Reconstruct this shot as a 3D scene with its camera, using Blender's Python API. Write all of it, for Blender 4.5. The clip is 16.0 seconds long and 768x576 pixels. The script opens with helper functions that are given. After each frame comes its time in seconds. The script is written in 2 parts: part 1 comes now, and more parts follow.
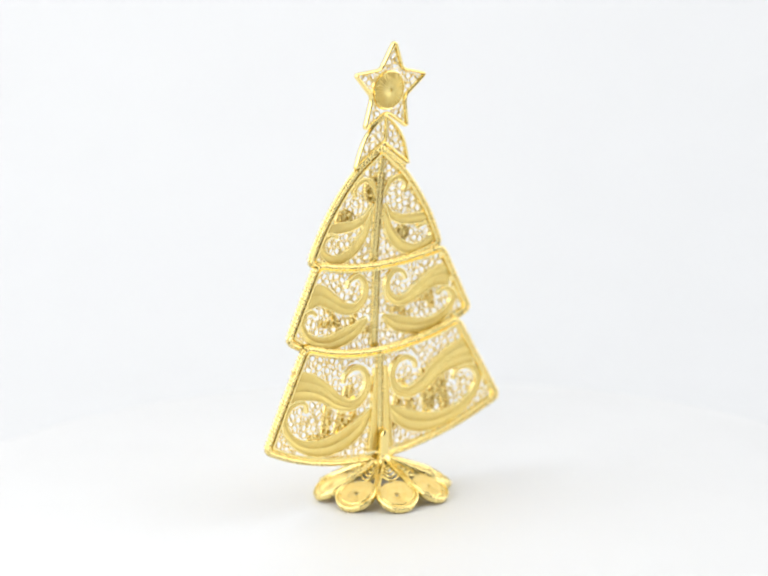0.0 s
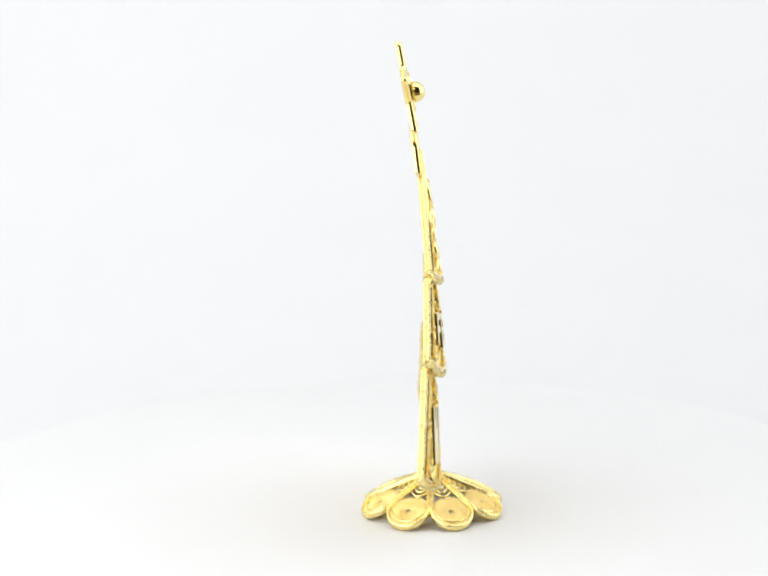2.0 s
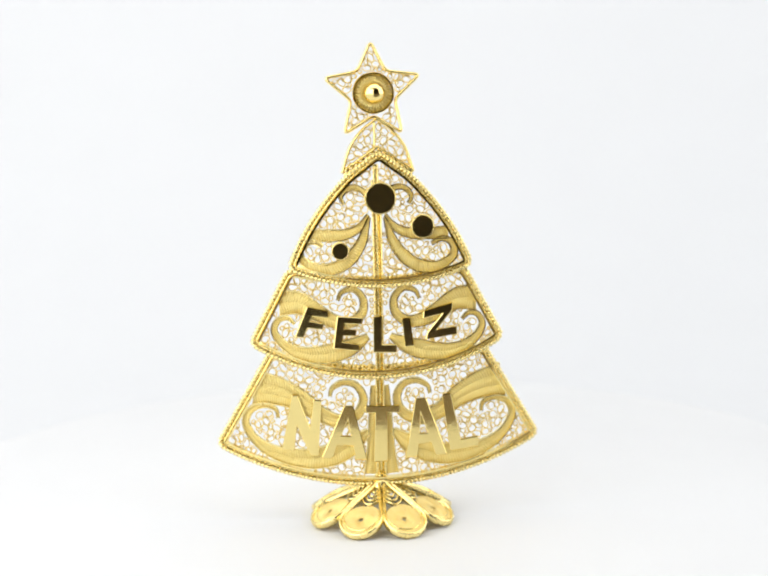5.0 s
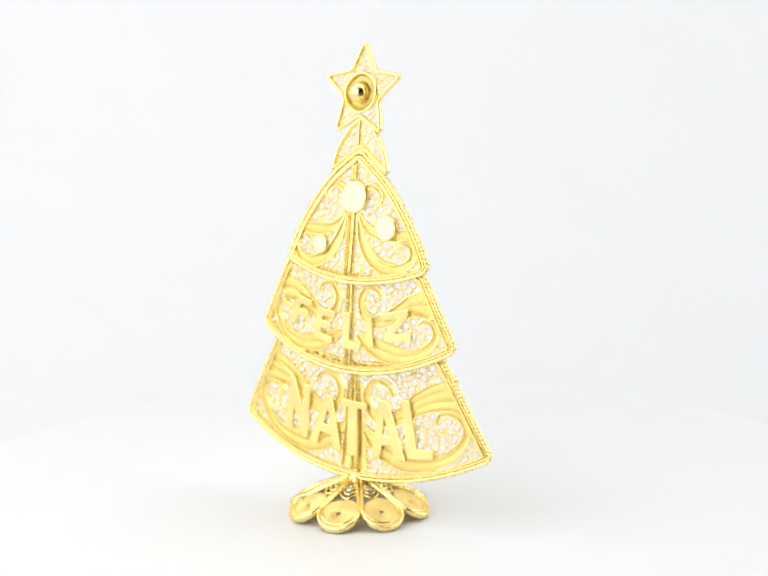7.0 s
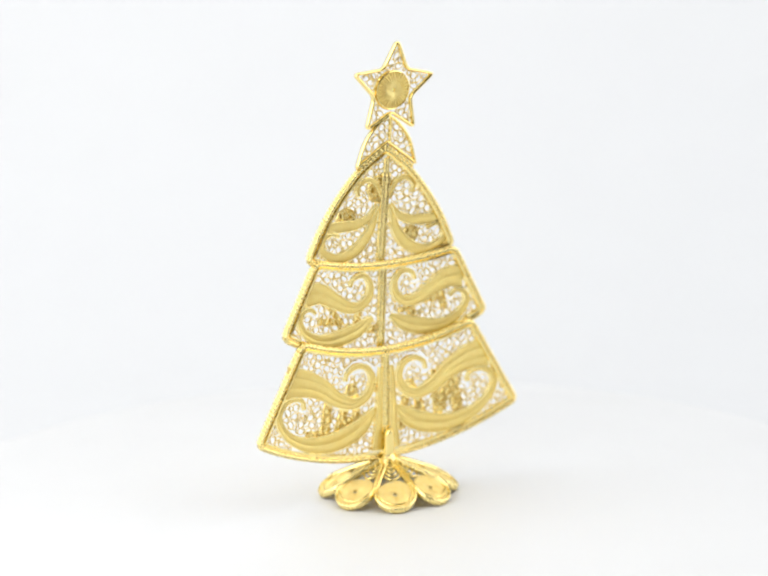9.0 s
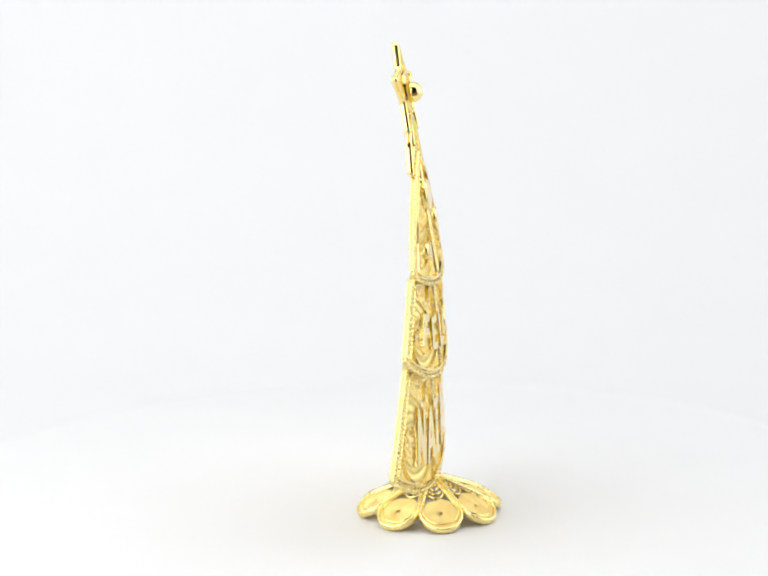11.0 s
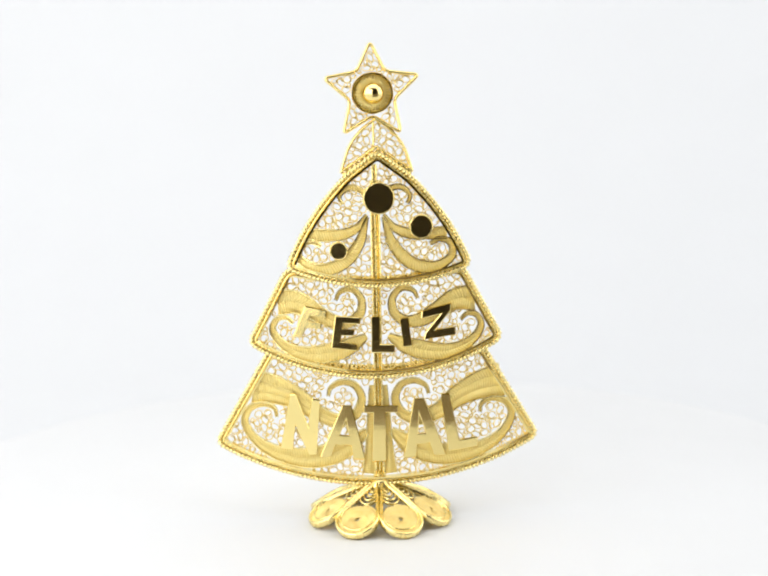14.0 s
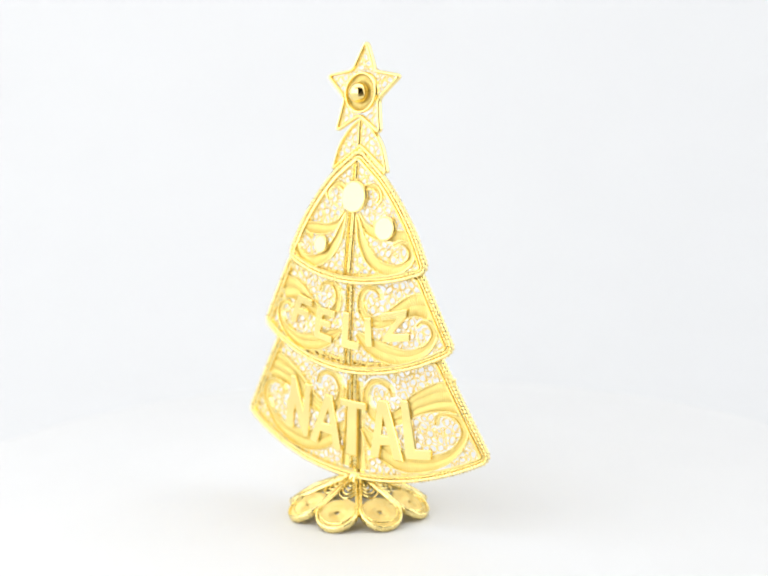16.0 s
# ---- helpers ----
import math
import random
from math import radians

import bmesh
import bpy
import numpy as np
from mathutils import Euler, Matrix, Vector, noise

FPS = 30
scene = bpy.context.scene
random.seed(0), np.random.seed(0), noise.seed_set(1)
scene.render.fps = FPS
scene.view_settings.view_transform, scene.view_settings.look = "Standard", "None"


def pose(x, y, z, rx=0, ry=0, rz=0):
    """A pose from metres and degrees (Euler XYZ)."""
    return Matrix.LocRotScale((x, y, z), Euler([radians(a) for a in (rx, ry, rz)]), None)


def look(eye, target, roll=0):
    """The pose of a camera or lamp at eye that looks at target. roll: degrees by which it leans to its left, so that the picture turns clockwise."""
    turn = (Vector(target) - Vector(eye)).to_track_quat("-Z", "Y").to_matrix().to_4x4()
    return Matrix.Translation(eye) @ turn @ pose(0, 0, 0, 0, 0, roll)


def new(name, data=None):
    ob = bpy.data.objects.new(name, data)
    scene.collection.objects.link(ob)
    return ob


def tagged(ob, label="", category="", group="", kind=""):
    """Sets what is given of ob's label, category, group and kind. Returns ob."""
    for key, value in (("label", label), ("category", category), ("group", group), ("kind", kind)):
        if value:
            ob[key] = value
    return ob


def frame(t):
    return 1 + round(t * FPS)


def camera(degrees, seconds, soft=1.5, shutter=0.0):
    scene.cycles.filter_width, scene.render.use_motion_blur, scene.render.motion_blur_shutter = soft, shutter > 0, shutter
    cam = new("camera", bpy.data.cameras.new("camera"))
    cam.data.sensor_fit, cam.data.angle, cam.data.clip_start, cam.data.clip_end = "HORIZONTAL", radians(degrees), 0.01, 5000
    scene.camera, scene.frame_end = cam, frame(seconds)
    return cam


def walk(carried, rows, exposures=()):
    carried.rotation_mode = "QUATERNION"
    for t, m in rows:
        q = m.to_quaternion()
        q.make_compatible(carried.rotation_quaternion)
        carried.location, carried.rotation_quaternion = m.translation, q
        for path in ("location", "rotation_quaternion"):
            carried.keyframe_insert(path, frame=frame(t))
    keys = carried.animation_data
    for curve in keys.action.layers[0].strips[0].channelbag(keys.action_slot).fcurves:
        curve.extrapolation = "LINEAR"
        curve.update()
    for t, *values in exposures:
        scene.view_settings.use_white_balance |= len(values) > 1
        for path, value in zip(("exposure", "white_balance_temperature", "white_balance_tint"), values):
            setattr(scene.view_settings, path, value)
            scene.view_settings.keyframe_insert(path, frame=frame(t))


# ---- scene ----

# ---------------------------------------------------------------- camera
cam = camera(27.6, 16.0, soft=2.15)
cam.data.dof.use_dof, cam.data.dof.focus_distance, cam.data.dof.aperture_fstop = True, 0.239, 17.0
EYE = pose(0.0, -0.2427, 0.08015, 90 - 10.384, 0, 0.2865) @ pose(0, 0, 0, 0, 0, -0.986)
walk(cam, [(0.0, EYE), (16.0, EYE)])

# ---------------------------------------------------------------- light
world = bpy.data.worlds.new("studio_dark")
world.use_nodes = True
world.node_tree.nodes["Background"].inputs["Color"].default_value = (0.9, 0.95, 1.0, 1)
world.node_tree.nodes["Background"].inputs["Strength"].default_value = 0.02
scene.world = world


def softbox(name, eye, target, sx, sy, power, color):
    """One lit diffuser panel of the photo tent."""
    data = bpy.data.lights.new(name, "AREA")
    data.shape, data.size, data.size_y, data.energy, data.color = "RECTANGLE", sx, sy, power, color
    ob = new(name, data)
    ob.matrix_world = look(eye, target)
    return ob


softbox("softbox_top", (0.0, -0.05, 0.79), (0, -0.05, 0), 1.1, 0.68, 2.75, (1.0, 0.995, 0.985))
softbox("softbox_left", (-0.59, -0.22, 0.38), (0, -0.22, 0.38), 0.74, 0.74, 2.5, (1.0, 0.995, 0.985))
softbox("softbox_right", (0.59, 0.0, 0.38), (0, 0.0, 0.38), 0.70, 0.74, 2.05, (0.98, 0.99, 1.0))
softbox("softbox_front", (-0.345, -0.585, 0.38), (-0.345, 0, 0.38), 0.475, 0.72, 1.78, (1.0, 0.995, 0.985))
scene.view_settings.exposure = 0.05

# ---------------------------------------------------------------- materials


def material(name, color, rough, metal=0.0, grain=0.0, scale=400.0, bump=0.0, bump_scale=900.0, tint=None, spec=0.5):
    m = bpy.data.materials.new(name)
    m.use_nodes = True
    nt = m.node_tree
    b = nt.nodes["Principled BSDF"]
    b.inputs["Metallic"].default_value = metal
    b.inputs["Specular IOR Level"].default_value = spec
    tc = nt.nodes.new("ShaderNodeTexCoord")
    n1 = nt.nodes.new("ShaderNodeTexNoise")
    n1.inputs["Scale"].default_value, n1.inputs["Detail"].default_value = scale, 4
    nt.links.new(tc.outputs["Object"], n1.inputs["Vector"])
    mix = nt.nodes.new("ShaderNodeMix")
    mix.data_type = "RGBA"
    mix.inputs["A"].default_value = (*color, 1)
    mix.inputs["B"].default_value = (*(tint or color), 1)
    nt.links.new(n1.outputs["Fac"], mix.inputs["Factor"])
    nt.links.new(mix.outputs["Result"], b.inputs["Base Color"])
    mr = nt.nodes.new("ShaderNodeMapRange")
    mr.inputs["From Min"].default_value, mr.inputs["From Max"].default_value = 0.3, 0.7
    mr.inputs["To Min"].default_value, mr.inputs["To Max"].default_value = rough - grain, rough + grain
    nt.links.new(n1.outputs["Fac"], mr.inputs["Value"])
    nt.links.new(mr.outputs["Result"], b.inputs["Roughness"])
    if bump:
        n2 = nt.nodes.new("ShaderNodeTexNoise")
        n2.inputs["Scale"].default_value, n2.inputs["Detail"].default_value = bump_scale, 3
        nt.links.new(tc.outputs["Object"], n2.inputs["Vector"])
        bp = nt.nodes.new("ShaderNodeBump")
        bp.inputs["Strength"].default_value, bp.inputs["Distance"].default_value = bump, 0.0002
        nt.links.new(n2.outputs["Fac"], bp.inputs["Height"])
        nt.links.new(bp.outputs["Normal"], b.inputs["Normal"])
    return m


GOLD = material("polished_gold", (0.968, 0.79, 0.32), 0.085, 1.0, 0.02, 300, 0.04, 700, (0.955, 0.765, 0.30))
WIRE = material("gold_wire", (0.972, 0.82, 0.375), 0.25, 1.0, 0.06, 900, 0.15, 2500, (0.95, 0.765, 0.30))
LACE = material("gold_filigree", (0.967, 0.805, 0.36), 0.36, 1.0, 0.08, 1200, 0.2, 3000, (0.93, 0.71, 0.24))
CRIMP = material("gold_crimped_wire", (0.98, 0.84, 0.375), 0.56, 1.0, 0.07, 1200, 0.2, 3000, (0.965, 0.805, 0.34))
COIL = material("gold_coiled_wire", (0.977, 0.85, 0.45), 0.72, 1.0, 0.07, 1200, 0.25, 3000, (0.96, 0.80, 0.37))
PAPER = material("white_paper", (0.655, 0.663, 0.674), 0.6, 0.0, 0.05, 30, 0.05, 600, (0.642, 0.65, 0.661), 0.3)
DISC_WHITE = material("white_acrylic", (0.705, 0.708, 0.71), 0.45, 0.0, 0.05, 40, 0.0, 1, (0.695, 0.698, 0.70), 0.3)
FABRIC = material("white_fabric", (0.85, 0.855, 0.86), 0.8, 0.0, 0.05, 60, 0.3, 900, (0.82, 0.825, 0.83), 0.2)
DARK = material("dark_wall", (0.145, 0.114, 0.086), 0.7, 0.0, 0.08, 12, 0.2, 80, (0.168, 0.134, 0.102), 0.2)

# ---------------------------------------------------------------- mesh helpers
MM = 0.001
SINK = 1.0          # height of the base's foot in the drawing's own millimetres


class Surface:
    """A bowed panel: depth y over the drawing plane (x, z), in millimetres; the front looks to -y."""

    def __init__(self, z0, y0, z1, y1, bow=0.0):
        self.z0, self.y0, self.s, self.bow = z0, y0, (y1 - y0) / (z1 - z0), bow

    def y(self, x, z):
        return self.y0 + (z - self.z0) * self.s + self.bow * x * x


def spline(pts, closed=False, step=0.35):
    """A smooth line through the points (Catmull-Rom), sampled about every step."""
    p = [np.array(q, float) for q in pts]
    n = len(p)
    out = []
    for i in range(n if closed else n - 1):
        a = p[(i - 1) % n] if closed or i > 0 else 2 * p[0] - p[1]
        b, c = p[i], p[(i + 1) % n]
        d = p[(i + 2) % n] if closed or i + 2 < n else 2 * p[-1] - p[-2]
        k = max(2, int(np.linalg.norm(c - b) / step))
        for j in range(k):
            t = j / k
            out.append(0.5 * (2 * b + (c - a) * t + (2 * a - 5 * b + 4 * c - d) * t * t + (3 * b - a - 3 * c + d) * t ** 3))
    if not closed:
        out.append(p[-1])
    return np.array(out)


def polyline(pts, closed=False, step=0.35, rounding=0.0):
    """Straight runs between the points, sampled, the corners cut round."""
    p = [np.array(q, float) for q in pts]
    n = len(p)
    out = []
    for i in range(n):
        prev, cur, nxt = p[i - 1], p[i], p[(i + 1) % n]
        if rounding and (closed or 0 < i < n - 1):
            a = cur + (prev - cur) / np.linalg.norm(prev - cur) * rounding
            b = cur + (nxt - cur) / np.linalg.norm(nxt - cur) * rounding
            for t in (0, 0.25, 0.5, 0.75, 1):
                out.append((1 - t) ** 2 * a + 2 * t * (1 - t) * cur + t * t * b)
        else:
            out.append(cur)
    dense = []
    m = len(out)
    for i in range(m if closed else m - 1):
        a, b = out[i], out[(i + 1) % m]
        k = max(1, int(np.linalg.norm(b - a) / step))
        dense += [a + (b - a) * j / k for j in range(k)]
    if not closed:
        dense.append(out[-1])
    return np.array(dense)


def offset(pts, dist, closed):
    """The line moved sideways, to its left when positive."""
    if closed:
        t = np.roll(pts, -1, 0) - np.roll(pts, 1, 0)
    else:
        t = np.gradient(pts, axis=0)
    t /= np.linalg.norm(t, axis=1)[:, None] + 1e-9
    return pts + np.stack([-t[:, 1], t[:, 0]], 1) * np.reshape(dist, (-1, 1))


class Build:
    """Vertices and faces of one mesh, in millimetres of the drawing."""

    def __init__(self):
        self.v, self.f = [], []

    def tube(self, pts, w, d, surf, lift=0.0, closed=False, sides=6, twist=0.0, lobes=0.0, flat=False):
        """A wire along a line of the drawing: half width w in the plane, half depth d across it. twist makes a rope."""
        pts = np.asarray(pts, float)
        n = len(pts)
        nrm = offset(pts, 1.0, closed) - pts
        s = np.concatenate([[0], np.cumsum(np.linalg.norm(np.diff(pts, axis=0), axis=1))])
        base = len(self.v)
        ww = np.broadcast_to(np.asarray(w, float), (n,))
        for i in range(n):
            x, z = pts[i]
            y = surf.y(x, z) + lift
            for k in range(sides):
                a = 2 * math.pi * (k + (0.5 if flat else 0.0)) / sides
                r = ((1.35 if sides == 4 else 1.0) if flat else 1.0) + (lobes * math.cos(2 * (a - twist * s[i])) if lobes else 0.0)
                ca, sa = math.cos(a) * r, math.sin(a) * r
                self.v.append((x + nrm[i, 0] * ca * ww[i], y + sa * d, z + nrm[i, 1] * ca * ww[i]))
        m = n if closed else n - 1
        for i in range(m):
            j = (i + 1) % n
            for k in range(sides):
                l = (k + 1) % sides
                self.f.append((base + i * sides + k, base + i * sides + l, base + j * sides + l, base + j * sides + k))
        if not closed:
            self.f.append(tuple(base + k for k in range(sides))[::-1])
            self.f.append(tuple(base + (n - 1) * sides + k for k in range(sides)))

    def strip(self, a, b, surf, lift, thick, closed):
        """A flat band of metal between two lines, with thickness."""
        n = len(a)
        base = len(self.v)
        for i in range(n):
            for p in (a[i], b[i]):
                y = surf.y(*p) + lift
                self.v += [(p[0], y - thick / 2, p[1]), (p[0], y + thick / 2, p[1])]
        for i in range(n if closed else n - 1):
            p, q = base + 4 * i, base + 4 * ((i + 1) % n)
            self.f += [(p, q, q + 2, p + 2), (p + 1, p + 3, q + 3, q + 1), (p, p + 1, q + 1, q), (p + 2, q + 2, q + 3, p + 3)]

    def plate(self, loops, height):
        """A flat piece cut out along loops of (x, z): height(x, z) gives its front, 0.55 thick."""
        from mathutils.geometry import tessellate_polygon
        tris = tessellate_polygon([[Vector((x, 0, z)) for x, z in lp] for lp in loops])
        flat = [p for lp in loops for p in lp]
        base, n = len(self.v), len(flat)
        for dy in (0.0, 0.55):
            self.v += [(x, height(x, z) + dy, z) for x, z in flat]
        for t in tris:
            a, b, c = (Vector((flat[i][0], flat[i][1])) for i in t)
            if (b - a).cross(c - a) < 0:
                t = (t[0], t[2], t[1])
            self.f += [tuple(base + i for i in t), tuple(base + n + i for i in (t[0], t[2], t[1]))]
        k = 0
        for lp in loops:
            for i in range(len(lp)):
                p, q = base + k + i, base + k + (i + 1) % len(lp)
                self.f.append((p, q, q + n, p + n))
            k += len(lp)

    def mesh(self, name, mat, smooth=True, sink=SINK):
        me = bpy.data.meshes.new(name)
        v = np.array(self.v) * MM
        v[:, 2] -= sink * MM
        me.from_pydata(v.tolist(), [], self.f)
        me.materials.append(mat)
        bm = bmesh.new()
        bm.from_mesh(me)
        bmesh.ops.recalc_face_normals(bm, faces=bm.faces)
        bm.to_mesh(me)
        bm.free()
        if smooth:
            me.polygons.foreach_set("use_smooth", [True] * len(me.polygons))
        return me


def part(name, built, mat, parent, label="", smooth=True, kind="", sink=SINK):
    ob = new(name, built.mesh(name, mat, smooth, sink))
    ob.parent = parent
    return tagged(ob, label, kind=kind)


def bm_part(name, bm, mat, parent, label="", smooth=True):
    me = bpy.data.meshes.new(name)
    bmesh.ops.recalc_face_normals(bm, faces=bm.faces)
    bm.to_mesh(me)
    bm.free()
    me.materials.append(mat)
    if smooth:
        me.polygons.foreach_set("use_smooth", [True] * len(me.polygons))
    ob = new(name, me)
    ob.parent = parent
    return tagged(ob, label)


# ---------------------------------------------------------------- setting: photo tent round a turntable


def box(x0, x1, y0, y1, z0, z1):
    bm = bmesh.new()
    bmesh.ops.create_cube(bm, size=1, matrix=Matrix.LocRotScale(((x0 + x1) / 2, (y0 + y1) / 2, (z0 + z1) / 2), None, (x1 - x0, y1 - y0, z1 - z0)))
    return bm


def setting(name, bm, mat, label, smooth=False):
    ob = bm_part(name, bm, mat, None, label, smooth)
    return tagged(ob, kind="structure")


def sweep():
    """Seamless paper: table, curve and upright in one sheet with thickness."""
    prof = [(-0.60, -0.0070), (-0.1, -0.0070), (0.10, -0.0070)]
    for i in range(1, 49):
        a = math.pi / 2 * i / 48
        prof.append((0.10 + 0.30 * math.sin(a), -0.0070 + 0.30 * (1 - math.cos(a))))
    prof += [(0.40, 0.5), (0.40, 0.80)]
    bm = bmesh.new()
    rows = []
    for i, (y, z) in enumerate(prof):
        a, b = prof[max(0, i - 1)], prof[min(len(prof) - 1, i + 1)]
        d = math.hypot(b[0] - a[0], b[1] - a[1])
        ny, nz = (b[1] - a[1]) / d * 0.0006, -(b[0] - a[0]) / d * 0.0006
        rows.append([bm.verts.new((x, y + o * ny, z + o * nz)) for o in (0, 1) for x in (-0.6, 0.6)])
    for a, b in zip(rows, rows[1:]):
        for k, l in ((0, 1), (1, 3), (3, 2), (2, 0)):
            bm.faces.new((a[k], a[l], b[l], b[k]))
    for r in (rows[0], rows[-1]):
        bm.faces.new((r[0], r[1], r[3], r[2]))
    return bm


def mat_on_table():
    """The dark mat in the tent's open front, under the camera."""
    bm = bmesh.new()
    flat = [(-0.012, -0.089), (0.06, -0.089), (0.13, -0.075), (0.60, -0.35), (0.60, -0.60), (-0.05, -0.60)]
    low = [bm.verts.new((x, y, -0.0069)) for x, y in flat]
    high = [bm.verts.new((x, y, -0.0059)) for x, y in flat]
    bm.faces.new(low[::-1])
    bm.faces.new(high)
    for i in range(6):
        j = (i + 1) % 6
        bm.faces.new((low[i], low[j], high[j], high[i]))
    return bm


setting("backdrop", sweep(), PAPER, "white seamless paper sweep under and behind the turntable", True)
setting("table_mat", mat_on_table(), DARK, "dark mat lying in the open front of the tent")
setting("wall_left", box(-0.612, -0.602, -0.6, 0.45, -0.05, 0.8), FABRIC, "white fabric side wall of a photo tent")
setting("wall_right", box(0.602, 0.612, -0.43, 0.45, -0.05, 0.8), FABRIC, "white fabric side wall of a photo tent")
setting("ceiling", box(-0.612, 0.612, -0.32, 0.45, 0.802, 0.812), FABRIC, "white fabric roof of a photo tent")
setting("wall_front", box(-0.60, -0.105, -0.612, -0.602, -0.05, 0.8), FABRIC, "white fabric front flap of a photo tent")
setting("ceiling_studio", box(-1.2, 1.2, -1.5, 0.46, 1.40, 1.41), DARK, "dark ceiling of the room")
setting("wall_studio", box(-1.2, 1.2, -1.51, -1.5, -0.75, 1.4), DARK, "dark brown wall of the room beyond the tent")
setting("wall_studio_right", box(1.2, 1.21, -1.51, 0.46, -0.75, 1.4), DARK, "dark brown side wall of the room")
setting("table", box(-0.62, 0.62, -0.62, 0.46, -0.075, -0.051), DARK, "dark table top under the tent")

# ---------------------------------------------------------------- turntable


def lathe(prof, seg=96):
    bm = bmesh.new()
    rings = [[bm.verts.new((r * math.cos(2 * math.pi * k / seg), r * math.sin(2 * math.pi * k / seg), z)) for k in range(seg)] for r, z in prof]
    for a, b in zip(rings, rings[1:]):
        for k in range(seg):
            bm.faces.new((a[k], a[(k + 1) % seg], b[(k + 1) % seg], b[k]))
    bm.faces.new(rings[0][::-1])
    bm.faces.new(rings[-1])
    return bm


turntable = new("turntable")
bm_part("platter", lathe([(0.0850, -0.0042), (0.0858, -0.0036), (0.0862, -0.0022), (0.0855, -0.0008), (0.0840, 0.0)]), DISC_WHITE, turntable)
bm_part("foot", lathe([(0.07, -0.0068), (0.07, -0.0043)]), DISC_WHITE, turntable)
tagged(turntable, "round white turntable with a plain smooth top", "turntable")

# ---------------------------------------------------------------- the ornament
S3 = Surface(7, -0.85, 27, -0.1, 0.0038)
S2 = Surface(24.5, -1.75, 42, -0.3, 0.005)
S1 = Surface(40, -1.25, 57.8, 1.5, 0.0065)
SL = Surface(55, 1.5, 64, 2.5)
ST = Surface(61.8, 2.05, 74.5, 4.3)

ornament = new("christmas_tree_ornament")
tagged(ornament, "gold filigree Christmas tree ornament standing on a flower base", "ornament")


def mirror(pts):
    return [(-x, z) for x, z in pts]


def arc(x0, z0, sag, n=40):
    """A hem from (-x0, z0) down to z0 - sag in the middle and up again."""
    r = (x0 * x0 + sag * sag) / (2 * sag)
    return [(x, z0 - sag + r - math.sqrt(r * r - x * x)) for x in np.linspace(-x0, x0, n)]


def inside(poly, pts):
    """Which points lie in the polygon, and how far from its edge."""
    p, q = np.asarray(poly), np.roll(poly, -1, 0)
    x, z = pts[:, 0][:, None], pts[:, 1][:, None]
    cross = ((p[:, 1] > z) != (q[:, 1] > z)) & (x < (q[:, 0] - p[:, 0]) * (z - p[:, 1]) / (q[:, 1] - p[:, 1] + 1e-12) + p[:, 0])
    return cross.sum(1) % 2 == 1, near(poly, pts)


def near(line, pts):
    out = np.full(len(pts), 1e9)
    line = np.asarray(line)
    for i in range(0, len(pts), 4000):
        d = pts[i:i + 4000, None, :] - line[None]
        out[i:i + 4000] = np.sqrt((d ** 2).sum(2).min(1))
    return out


def pack(poly, lines, radii, seed, tries=5000):
    """Circles of falling size packed into the outline, clear of the broad lines."""
    rng = np.random.default_rng(seed)
    poly = np.asarray(poly)
    lo, hi = poly.min(0), poly.max(0)
    got = np.zeros((0, 3))
    for r in radii:
        c = rng.uniform(lo, hi, (tries, 2))
        ok, dist = inside(poly, c)
        ok &= dist > r * 0.9
        for ln, half in lines:
            ok &= near(ln, c) > half + r * 0.85
        for p in c[ok]:
            if len(got) == 0 or (np.hypot(got[:, 0] - p[0], got[:, 1] - p[1]) > (got[:, 2] + r) * 0.9).all():
                got = np.vstack([got, [p[0], p[1], r]])
    return got


def curls(circles, surf, seed, w=0.093, d=0.15, lift=0.0):
    """Every circle becomes a small curled wire, open in the middle."""
    rng = np.random.default_rng(seed)
    b = Build()
    for x, z, r in circles:
        a0, turn = rng.uniform(0, 6.283), rng.choice([-1, 1])
        n = 12
        t = np.linspace(0, 1, n)
        rad = r * (1.02 - 0.55 * np.clip((t - 0.62) / 0.38, 0, 1) ** 1.3)
        a = a0 + turn * t * 6.283 * 1.42
        sq, q = rng.uniform(0.74, 1.3), rng.uniform(0, 3.14)
        u, v = rad * np.cos(a) * sq, rad * np.sin(a) / sq * (1 + 0.12 * np.cos(3 * a + q))
        pts = np.stack([x + u * math.cos(q) - v * math.sin(q), z + u * math.sin(q) + v * math.cos(q)], 1)
        b.tube(pts, w, d, surf, lift + rng.uniform(-0.06, 0.06), sides=4)
    return b


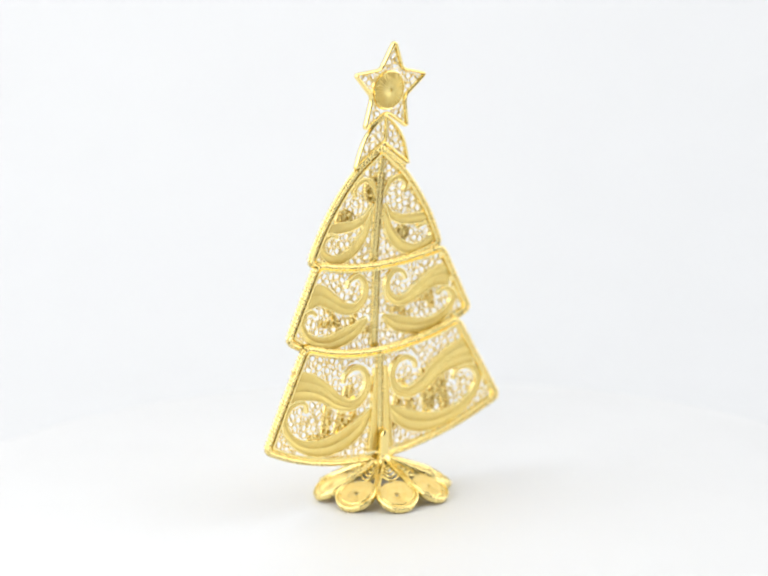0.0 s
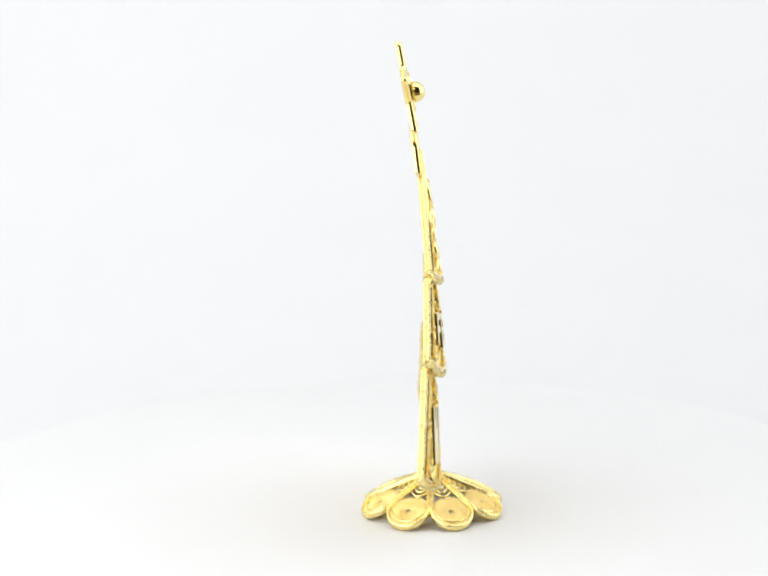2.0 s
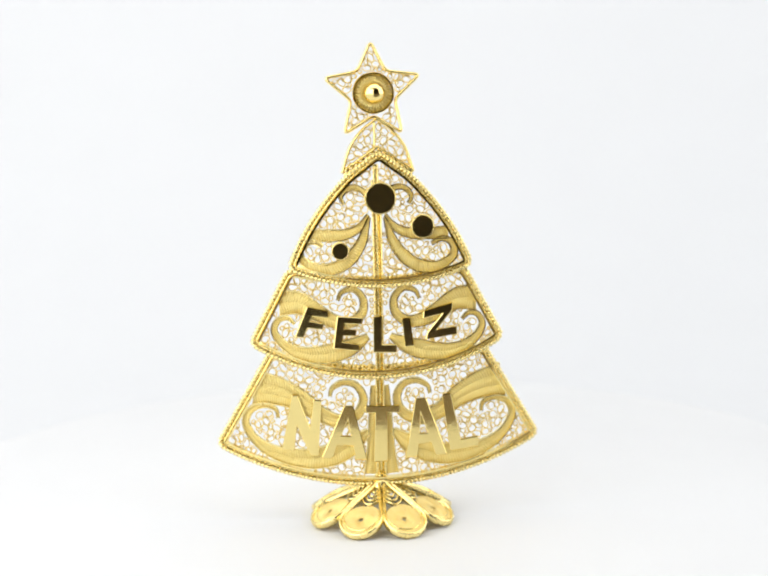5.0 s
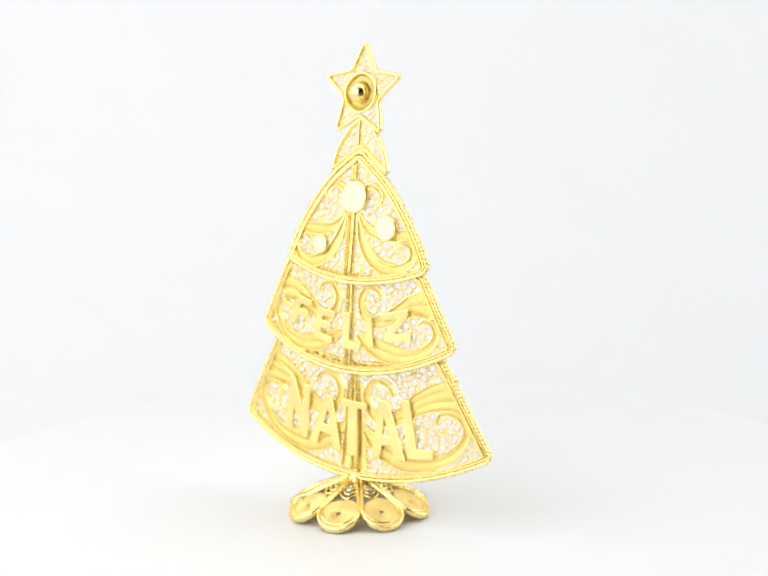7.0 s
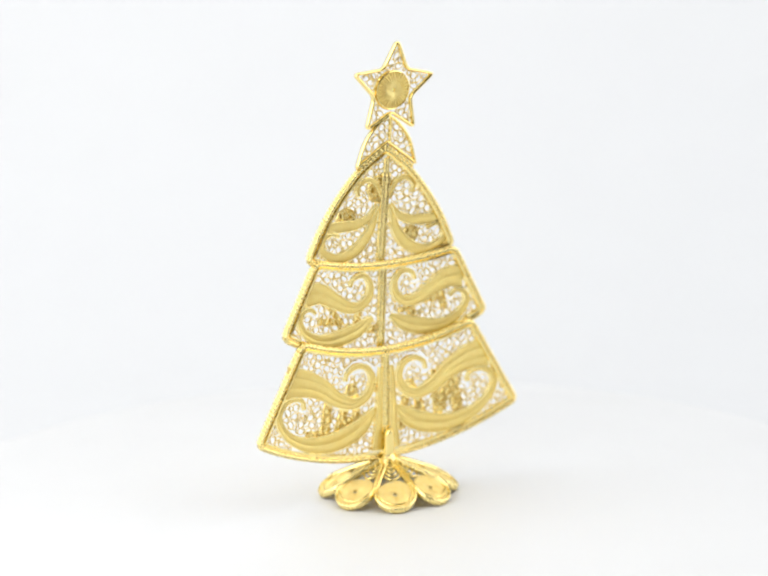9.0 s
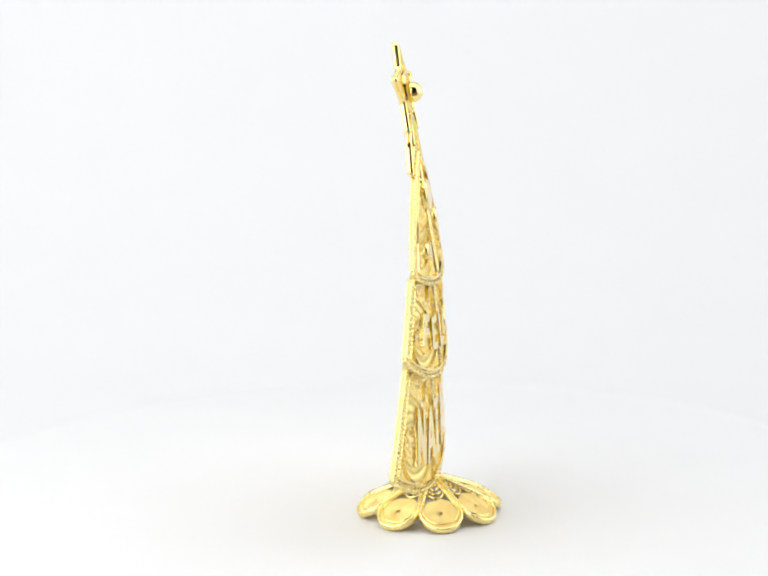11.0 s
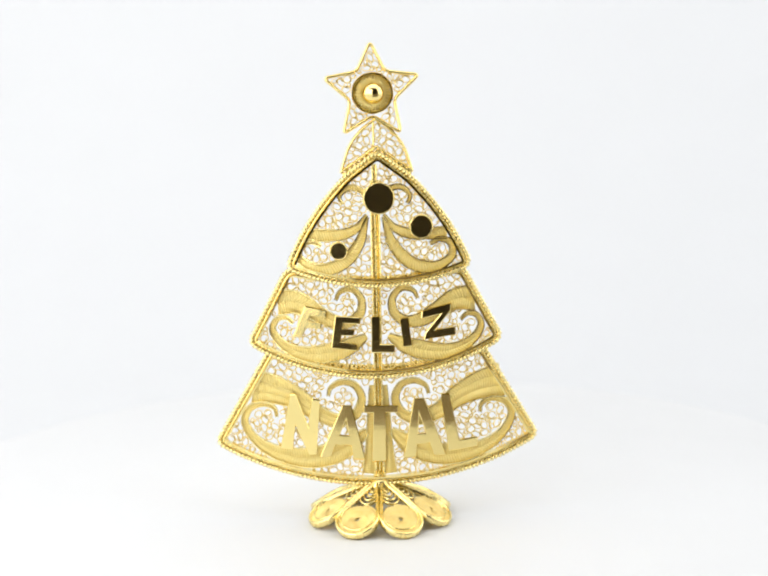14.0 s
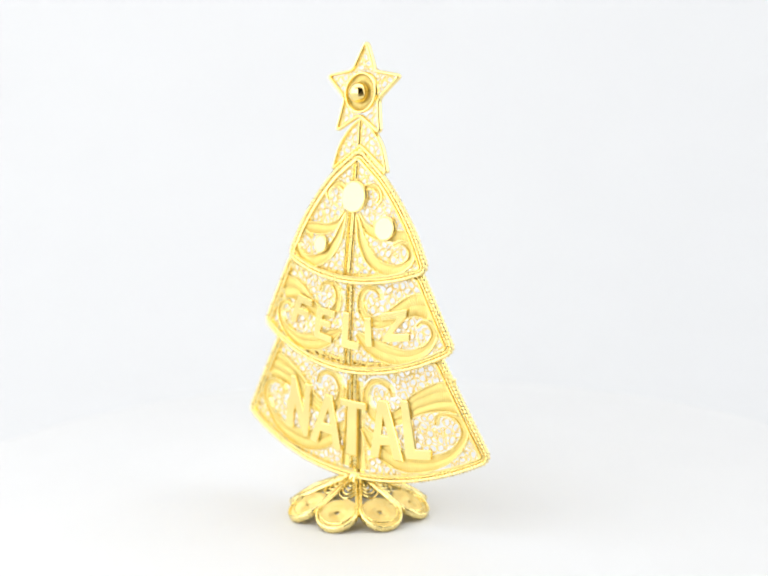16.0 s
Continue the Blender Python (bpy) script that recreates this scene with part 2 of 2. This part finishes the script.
def ribbon(path, widths, surf, parent, lift=-0.1, pitch=0.37):
    """A scroll band: two flat border wires with rows of crimped wire between them. widths: across, at even steps along the path."""
    def halves(n):
        return np.interp(np.linspace(0, 1, n), np.linspace(0, 1, len(widths)), widths) / 2
    c = spline(path, step=0.3)
    half = halves(len(c))
    b = Build()
    for side in (half, -half):
        b.tube(offset(c, side, False), 0.09, 0.36, surf, lift - 0.05, sides=4, flat=True)
    scroll = part("scroll", b, WIRE, parent, smooth=False)
    f = spline(path, step=pitch)
    wide = halves(len(f))
    sheet = Build()
    sheet.strip(offset(f, wide, False), offset(f, -wide, False), surf, lift + 0.06, 0.12, False)
    part("backing", sheet, CRIMP, scroll, smooth=False)
    z = Build()
    rows = max(1, round(max(widths) / 1.9))
    for k in range(rows):
        lo = offset(f, wide * (2 * k / rows - 0.995), False)
        hi = offset(f, wide * (2 * (k + 1) / rows - 1.005), False)
        lean = 1 if k % 2 else -1
        for i in range(1, len(f) - 1):
            if wide[i] * 2 / rows > 0.2:
                z.tube([lo[i], hi[i + lean]], 0.125, 0.22, surf, lift + 0.06, sides=6)
    part("crimped_wire", z, CRIMP, scroll)
    return np.vstack([c, offset(c, half * 0.6, False), offset(c, -half * 0.6, False)]), float(np.mean(widths)) * 0.28


def soften(ob, width):
    """Rounded edges on a cut piece of metal."""
    m = ob.modifiers.new("rounded", "BEVEL")
    m.width, m.segments, m.limit_method, m.angle_limit = width * MM, 2, "ANGLE", radians(50)


def mitre(q, dist):
    """A closed outline moved to its left, the corners kept sharp."""
    e = np.roll(q, -1, 0) - q
    e /= np.linalg.norm(e, axis=1)[:, None]
    n1 = np.stack([-e[:, 1], e[:, 0]], 1)
    n0 = np.roll(n1, 1, 0)
    k = np.clip(1 + (n0 * n1).sum(1), 0.6, 2)
    return q + (n0 + n1) / k[:, None] * dist


def letter(loops, surf, parent, name):
    """A raised polished capital, flat, laid against the bowed panel."""
    full = []
    for i, lp in enumerate(loops):
        q = np.array(lp, float)
        area = (q[:, 0] * np.roll(q[:, 1], -1) - q[:, 1] * np.roll(q[:, 0], -1)).sum()
        full.append([tuple(w) for w in mitre(q, (-0.1 if area > 0 else 0.1) * (-1 if i else 1))])
    loops = full
    p = np.array(loops[0])
    cx, cz = p.mean(0)
    sx = 2 * surf.bow * cx
    y0 = surf.y(cx, cz) - 0.8
    b = Build()
    b.plate(loops, lambda x, z: y0 + sx * (x - cx) + surf.s * (z - cz))
    ob = part("letter", b, GOLD, parent, "polished gold capital " + name, smooth=False)
    soften(ob, 0.16)
    return ob


def medallion(x, z, r, surf, parent):
    """A polished flat disc on a low collar."""
    y0 = surf.y(x, z) - 1.0
    sx = 2 * surf.bow * x
    b = Build()
    a = np.linspace(0, 2 * math.pi, 40, endpoint=False)
    b.plate([[(x + r * math.cos(k), z + r * math.sin(k)) for k in a]], lambda u, v: y0 + sx * (u - x) + surf.s * (v - z))
    disc = part("disc", b, GOLD, parent, "polished round gold disc", smooth=False)
    soften(disc, 0.14)
    c = Build()
    c.tube([(x + (r + 0.08) * math.cos(k), z + (r + 0.08) * math.sin(k)) for k in a], 0.13, 0.5, surf, -0.55, True)
    part("collar", c, WIRE, disc)
    return np.stack([x + r * np.cos(a), z + r * np.sin(a)], 1)


def tier(name, label, sides_and_top, hem, surf, shift=0.0):
    """One panel of the tree: frame, rope, inner rim. Returns the frame and the lace's outline."""
    outline = [(x + shift, z) for x, z in list(hem) + list(sides_and_top)]
    edge = polyline(outline, True, 0.17, 0)
    # round the two lower corners a little
    k = 17
    ker = np.ones(k) / k
    ext = np.vstack([edge[-k:], edge, edge[:k]])
    edge = np.stack([np.convolve(ext[:, i], ker, "same") for i in (0, 1)], 1)[k:-k]
    frame_b = Build()
    inner = offset(edge, 1.0, True)
    frame_b.strip(offset(edge, 0.1, True), inner, surf, 0.05, 0.36, True)
    frame_ob = part(name, frame_b, WIRE, ornament, label)
    rope = Build()
    rope.tube(offset(edge, 0.06, True), 0.31, 0.33, surf, -0.27, True, 8, 4.9, 0.45)
    rope.tube(offset(edge, 0.64, True), 0.22, 0.3, surf, -0.22, True, 8)
    rope.tube(offset(edge, 0.22, True), 0.28, 0.26, surf, 0.24, True, 8, 4.9, 0.45)
    part("rope_edge", rope, WIRE, frame_ob, "twisted gold rope wire")
    rim = Build()
    rim.tube(inner, 0.15, 0.6, surf, -0.1, True, 4, flat=True)
    part("inner_rim", rim, GOLD, frame_ob, "smooth bright gold rim wire", smooth=False)
    return frame_ob, inner


def spine(surf, z0, z1, parent, half=0.55):
    b = Build()
    for x in (-half, half):
        b.tube([(x, z) for z in np.linspace(z0, z1, 20)], 0.16, 0.5, surf, -0.15)
    b.tube([(0, z) for z in np.linspace(z0, z1, 20)], 0.2, 0.4, surf, 0.05)
    zz = np.linspace(z0, z1, 20)
    b.strip(np.stack([0 * zz - half, zz], 1), np.stack([0 * zz + half, zz], 1), surf, 0.12, 0.2, False)
    part("spine", b, WIRE, parent)
    return np.array([(0, z) for z in np.linspace(z0, z1, 60)]), half + 0.15


def lower_tier():
    hem = arc(25.35, 13.45, 6.55)
    top = [(16.6, 28.4)] + arc(16.0, 28.6, 3.0, 20)[::-1] + [(-16.6, 28.4)]
    f, inner = tier("lower_tier", "wide lowest tier panel of gold filigree lace", top, hem, S3, -0.15)
    lines = []
    for m in (list, mirror):
        lines.append(ribbon(m([(19.4, 22.6), (16.0, 22.0), (12.5, 20.5), (9.3, 18.2), (6.2, 17.1), (3.6, 18.1), (2.6, 20.5), (3.6, 22.6), (5.6, 23.2), (7.4, 22.3), (7.8, 21.0)]),
                            (5.2, 4.6, 3.8, 3.1, 2.5, 2.0, 1.6, 1.3, 1.0, 0.8, 0.4), S3, f))
        lines.append(ribbon(m([(1.9, 15.4), (5.5, 12.6), (10.6, 11.2), (15.6, 11.9), (19.1, 13.9), (20.9, 16.8), (20.1, 19.0), (18.0, 19.8), (16.2, 19.1), (15.9, 17.7)]),
                            (0.9, 2.9, 3.5, 3.2, 2.6, 1.9, 1.3, 1.1, 0.8, 0.4), S3, f))
        lines.append(ribbon(m([(1.75, 8.4), (1.5, 11.5), (1.35, 15.0), (1.2, 19.0), (1.0, 22.5)]), (2.0, 1.5, 1.2, 1.0, 0.7), S3, f, 0.1))
    lines.append(spine(S3, 8.3, 25.0, f))
    part("filigree", curls(pack(inner, lines, (0.66, 0.53, 0.42, 0.32, 0.24), 3), S3, 3), LACE, f, "fine curled gold wire lace", kind="stuff")
    letter([[(-15.3, 12.9), (-13.6, 21.4), (-12.9, 21.4), (-11.0, 16.3), (-10.3, 20.6), (-9.2, 20.5), (-9.9, 11.9), (-11.0, 11.9), (-13.0, 16.6), (-13.6, 12.7)][::-1]], S3, f, "N")
    letter([[(-9.2, 11.5), (-7.7, 11.4), (-6.9, 13.5), (-4.3, 13.2), (-3.9, 11.0), (-2.3, 11.0), (-4.3, 19.5), (-5.6, 19.5)], [(-6.3, 14.8), (-5.1, 17.3), (-4.6, 14.7)]], S3, f, "A")
    letter([[(-1.1, 10.6), (0.9, 10.6), (1.0, 18.4), (2.9, 18.3), (2.9, 19.3), (-2.3, 19.4), (-2.3, 18.4), (-0.8, 18.4)]], S3, f, "T")
    letter([[(3.9, 11.0), (5.5, 11.1), (5.8, 13.2), (7.9, 13.4), (8.6, 11.3), (10.3, 11.3), (7.1, 20.3), (5.5, 20.3)], [(6.0, 14.7), (6.3, 17.8), (7.4, 14.8)]], S3, f, "A")
    letter([[(10.9, 11.9), (15.3, 12.4), (15.3, 13.8), (12.5, 13.4), (11.0, 20.9), (9.8, 20.9)]], S3, f, "L")


def middle_tier():
    hem = arc(19.7, 29.55, 5.35)
    top = [(13.6, 41.0)] + arc(13.0, 41.2, 1.6, 16)[::-1] + [(-13.6, 41.0)]
    f, inner = tier("middle_tier", "middle tier panel of gold filigree lace", top, hem, S2, -0.2)
    lines = []
    for m in (list, mirror):
        lines.append(ribbon(m([(15.2, 36.0), (12.2, 35.9), (9.4, 34.4), (6.8, 33.0), (4.4, 32.8), (2.6, 34.2), (2.4, 36.4), (3.8, 37.9), (5.6, 37.5), (6.3, 36.2)]),
                            (3.9, 3.5, 2.9, 2.4, 2.0, 1.6, 1.3, 1.0, 0.8, 0.4), S2, f))
        lines.append(ribbon(m([(1.7, 30.6), (5.0, 28.8), (9.2, 27.9), (12.4, 28.3), (14.9, 29.7), (16.1, 31.7), (15.4, 33.3), (14.0, 33.6), (12.9, 32.7)]),
                            (0.8, 2.3, 2.9, 2.7, 2.1, 1.5, 1.1, 0.8, 0.4), S2, f))
    lines.append(spine(S2, 25.2, 39.3, f))
    part("filigree", curls(pack(inner, lines, (0.64, 0.52, 0.41, 0.32, 0.24), 5), S2, 5), LACE, f, "fine curled gold wire lace", kind="stuff")
    letter([[(-12.9, 30.8), (-11.7, 30.7), (-11.1, 32.2), (-8.7, 31.9), (-8.6, 32.7), (-10.7, 33.1), (-10.3, 34.0), (-7.9, 33.7), (-7.8, 34.6), (-11.0, 35.3)]], S2, f, "F")
    letter([[(-7.1, 29.0), (-3.2, 28.5), (-3.2, 29.4), (-5.8, 29.8), (-5.6, 30.9), (-3.7, 30.8), (-3.6, 31.6), (-5.5, 31.8), (-5.3, 32.8), (-2.7, 32.6), (-2.6, 33.5), (-6.4, 33.8)]], S2, f, "E")
    letter([[(-0.9, 28.2), (2.5, 28.1), (2.6, 29.2), (0.3, 29.3), (0.4, 33.6), (-0.8, 33.6)]], S2, f, "L")
    letter([[(4.0, 28.9), (5.2, 29.0), (4.7, 33.3), (3.6, 33.2)]], S2, f, "I")
    letter([[(7.2, 30.0), (12.0, 30.6), (12.0, 31.6), (8.9, 31.3), (11.3, 34.2), (11.4, 35.3), (6.9, 34.2), (6.8, 33.2), (9.7, 33.7), (7.4, 30.9)]], S2, f, "Z")


def upper_tier():
    hem = arc(14.3, 41.2, 2.8)
    right = [tuple(p) for p in spline([(14.3, 41.2), (11.6, 46.6), (8.6, 51.0), (5.2, 54.9)], step=0.6)[1:]]
    top = right + [(0.0, 58.8)] + [(-x, z) for x, z in right[::-1]]
    f, inner = tier("upper_tier", "pointed upper tier panel of gold filigree lace", top, hem, S1, 0.5)
    lines = []
    for m in (list, mirror):
        lines.append(ribbon(m([(1.3, 49.2), (2.9, 47.2), (5.2, 46.3), (8.2, 46.2), (11.0, 46.2)]), (0.4, 1.2, 1.6, 1.8, 1.8), S1, f))
        lines.append(ribbon(m([(1.2, 48.8), (2.7, 44.6), (5.4, 41.8), (8.8, 41.1), (11.6, 42.6), (11.5, 44.6), (9.9, 45.3), (8.3, 44.6)]), (0.4, 1.4, 1.9, 1.8, 1.3, 1.0, 0.5), S1, f))
        lines.append(ribbon(m([(0.7, 50.4), (1.8, 52.6), (3.4, 53.4), (4.8, 52.9), (5.4, 51.8), (4.9, 50.8)]), (0.3, 0.7, 0.8, 0.8, 0.6, 0.4), S1, f))
    lines.append(spine(S1, 39.4, 54.4, f, 0.62))
    lines.append(spine(S1, 54.0, 56.8, f, 0.3))
    for x, z, r in ((0.6, 51.7, 2.25), (7.0, 47.3, 1.65), (-5.7, 43.9, 1.2)):
        medallion(x, z, r, S1, f)
    part("filigree", curls(pack(inner, lines, (0.63, 0.51, 0.41, 0.32, 0.24), 7), S1, 7), LACE, f, "fine curled gold wire lace", kind="stuff")


def top_leaf():
    right = [tuple(p) for p in spline([(5.5, 55.6), (4.2, 59.4), (2.2, 62.0), (0.0, 63.6)], step=0.4)]
    outline = [(0.0, 59.3)] + right[:-1] + [(0.0, 63.6)] + [(-x, z) for x, z in right[:-1][::-1]]
    edge = polyline([(x + 0.4, z) for x, z in outline], True, 0.2, 0)
    b = Build()
    b.tube(offset(edge, 0.05, True), 0.26, 0.55, SL, 0.0, True, 10)
    b.tube([(0, z) for z in np.linspace(59.3, 63.4, 12)], 0.2, 0.5, SL, 0.0)
    f = part("top_leaf", b, GOLD, ornament, "small arrow-shaped gold filigree leaf tier")
    lines = [(np.array([(0, z) for z in np.linspace(59, 63.4, 30)]), 0.2)]
    part("filigree", curls(pack(offset(edge, 0.25, True), lines, (0.62, 0.5, 0.4, 0.3), 9), SL, 9), LACE, f, "fine curled gold wire lace", kind="stuff")
    c = Build()
    low = [(-4.8, 55.2), (0.4, 58.7), (5.7, 55.4)]
    c.tube(polyline(low, False, 0.12), 0.3, 0.34, SL, -0.15, False, 8, 3.4, 0.3)
    part("rope_edge", c, WIRE, f, "twisted gold rope wire")


def star():
    tips = [(-0.2, 75.1), (2.0, 70.7), (7.1, 70.1), (3.25, 66.5), (4.2, 61.5), (0.0, 64.1), (-4.5, 61.5), (-3.35, 66.4), (-7.3, 69.8), (-2.3, 70.7)][::-1]
    edge = polyline([(x * 1.015, 67.5 + (z - 67.5) * 1.015) for x, z in tips], True, 0.22, 0.8)
    b = Build()
    b.tube(offset(edge, 0.02, True), 0.28, 0.55, ST, 0.0, True, 10)
    f = part("star", b, GOLD, ornament, "five-pointed gold filigree star with a ball")
    a = np.linspace(0, 2 * math.pi, 56, endpoint=False)
    ring = np.stack([3.0 * np.cos(a), 67.5 + 2.95 * np.sin(a)], 1)
    r = Build()
    r.tube(ring, 0.24, 0.6, ST, -0.25, True, 8, flat=True)
    part("ring", r, GOLD, f, smooth=False)
    for name, lift, inner_r, count in (("crimped_cup", -0.2, 1.3, 34), ("crimped_back", 0.35, 0.3, 30)):
        z = Build()
        aa = np.linspace(0, 2 * math.pi, 2 * count, endpoint=False)
        rad = np.where(np.arange(2 * count) % 2, 2.8, inner_r)
        zz = np.stack([rad * np.cos(aa), 67.5 + rad * np.sin(aa)], 1)
        for a, b in zip(zz, np.roll(zz, -1, 0)):
            z.tube([a, b], 0.1, 0.3, ST, lift, False, 6)
        t = np.linspace(0, 1, 300)
        ab = t * 2 * math.pi * 7
        rr = inner_r + (2.8 - inner_r) * t
        z.tube(np.stack([rr * np.cos(ab), 67.5 + rr * np.sin(ab)], 1), 0.14, 0.12, ST, 0.1, False, 6)
        part(name, z, CRIMP, f)
    lines = [(np.stack([q * ring[:, 0], 67.5 + q * (ring[:, 1] - 67.5)], 1), 0.35) for q in (0.3, 0.7, 1.0)]
    part("filigree", curls(pack(offset(edge, 0.3, True), lines, (0.6, 0.48, 0.38, 0.3), 11), ST, 11), LACE, f, "fine curled gold wire lace", kind="stuff")
    bm = bmesh.new()
    bmesh.ops.create_uvsphere(bm, u_segments=32, v_segments=20, radius=1.6 * MM,
                              matrix=Matrix.Translation((0.1 * MM, (ST.y(0, 67.5) - 1.15) * MM, (67.5 - SINK) * MM)))
    bm_part("ball", bm, GOLD, f, "polished gold ball")


def teardrop(length, radius, n=44):
    """A drop outline from its point at 0 to its round end at length, along +u."""
    c = length - radius
    a0 = math.acos(min(0.99, radius / c))
    pts = [(c + radius * math.cos(t), radius * math.sin(t)) for t in np.linspace(-(math.pi - a0), math.pi - a0, n)]
    m = 10
    head, tail = np.array(pts[-1]), np.array(pts[0])
    return np.array(pts + [tuple(head * (1 - k / m)) for k in range(1, m + 1)] + [tuple(tail * k / m) for k in range(1, m)])


class Flat:
    """A cupped sheet for one petal, in its own plane."""

    def y(self, u, v):
        return -0.012 * v * v + 0.006 * (u - 6) ** 2


def petal():
    """Built lying along +x: drop-shaped rim, nested loops, a coil at the round end."""
    s = Flat()
    rim = Build()
    rim.tube(teardrop(11.8, 3.25), 0.27, 0.62, s, 0.0, True, 8)
    coil = Build()
    n = 420
    t = np.linspace(0, 1, n)
    a = t * 2 * math.pi * 6.5
    rad = 0.4 + 2.65 * t
    coil.tube(np.stack([8.55 + rad * np.cos(a), rad * np.sin(a)], 1), 0.16, 0.22, s, 0.0, False, 4, flat=True)
    spokes = Build()
    for k in range(32):
        q = 2 * math.pi * k / 32
        spokes.tube([(8.55 + r * math.cos(q), r * math.sin(q)) for r in (0.4 + 0.7 * (k % 2), 1.7, 2.4, 3.05)], 0.09, 0.26, s, -0.1, False, 6)
    loops = Build()
    loops.tube(teardrop(10.9, 2.8) * np.array([0.97, 1.0]) + np.array([0.25, 0]), 0.12, 0.4, s, -0.1, True)
    for u0 in (2.2, 3.1, 4.0, 4.9):
        w = (u0 - 0.3) * 0.3
        loops.tube(spline([(u0 - 0.8, -w), (u0, -w * 0.5), (u0 + 0.25, 0), (u0, w * 0.5), (u0 - 0.8, w)]), 0.17, 0.3, s, 0.0)
    return rim, coil, spokes, loops


def flower_base():
    base = part("flower_base", hub(), WIRE, ornament, "gold flower base of eight filigree petals", sink=0.0)
    built = petal()
    names = ("petal", "coil", "spokes", "inner_loop")
    mats = (WIRE, COIL, COIL, WIRE)
    meshes = []
    for b, nm, mt in zip(built, names, mats):
        b.v = [(x, v, -y) for x, y, v in b.v]      # lie flat: depth becomes height
        meshes.append(b.mesh(nm, mt, nm != "coil", 0.0))
    for k in range(8):
        turn = pose(0, 0, 0, 0, 0, 45 * k + PETAL_TURN) @ pose(0.0010, 0, 0.0061, 0, PETAL_TILT, 0)
        rim = new("petal", meshes[0])
        rim.parent, rim.matrix_local = base, turn
        for me, nm in zip(meshes[1:], names[1:]):
            ob = new(nm, me)
            ob.parent = rim


PETAL_TURN, PETAL_TILT = -70.5, 27.0


def hub():
    b = Build()
    seg = 24
    prof = [(0.3, 4.2), (1.9, 4.6), (2.1, 5.6), (1.5, 6.4), (1.0, 6.8), (0.9, 7.6)]
    base = len(b.v)
    for r, z in prof:
        for k in range(seg):
            b.v.append((r * math.cos(2 * math.pi * k / seg), r * math.sin(2 * math.pi * k / seg), z))
    for i in range(len(prof) - 1):
        for k in range(seg):
            b.f.append((base + i * seg + k, base + i * seg + (k + 1) % seg, base + (i + 1) * seg + (k + 1) % seg, base + (i + 1) * seg + k))
    return b


def stem():
    """A short rod behind the lowest panel, soldered to the base."""
    b = Build()
    path = [(0, 4.6), (0, 6.0), (0, 8.0), (0, 10.0), (0, 12.0)]
    rod = Surface(4.6, 0.0, 11.6, 0.25)
    line = spline(path, step=0.25)
    b.tube(line, 0.95 * np.sqrt(np.clip((12.25 - line[:, 1]) / 1.2, 0.04, 1)), 0.75, rod, 0.2, False, 12)
    part("stem", b, GOLD, ornament, "short polished gold stem")


lower_tier()
middle_tier()
upper_tier()
top_leaf()
star()
stem()
flower_base()

# ---------------------------------------------------------------- what turns
TURNS = [
    (0.0, 221.1), (0.5, 189.4), (1.0, 155.8), (1.5, 123.3), (2.0, 88.7), (2.2, 75.2), (2.35, 65.6), (2.5, 59.6), (3.0, 48.4), (3.5, 38.0),
    (4.0, 26.1), (4.2, 21.6), (4.9, 6.6), (5.6, -8.4), (6.3, -23.4), (6.5, -28.0), (7.0, -39.1), (7.45, -48.2), (7.6, -54.0), (8.0, -80.3),
    (8.5, -113.3), (9.0, -147.1), (9.5, -180.2), (10.0, -213.3), (10.5, -246.4), (11.0, -279.5), (11.2, -292.6), (11.3, -298.4), (11.5, -303.0),
    (12.0, -314.5), (12.5, -324.5), (13.0, -335.9), (13.5, -345.9), (14.0, -357.7), (14.5, -368.2), (15.0, -379.1), (15.5, -389.1), (16.0, -400.4)]


def motions():
    """Platter and ornament turn together about the platter's axis."""
    stand = pose(-0.0026, -0.0060, 0.0)
    walk(turntable, [(t, pose(0, 0, 0, 0, 0, a)) for t, a in TURNS])
    walk(ornament, [(t, pose(0, 0, 0, 0, 0, a) @ stand) for t, a in TURNS])


motions()
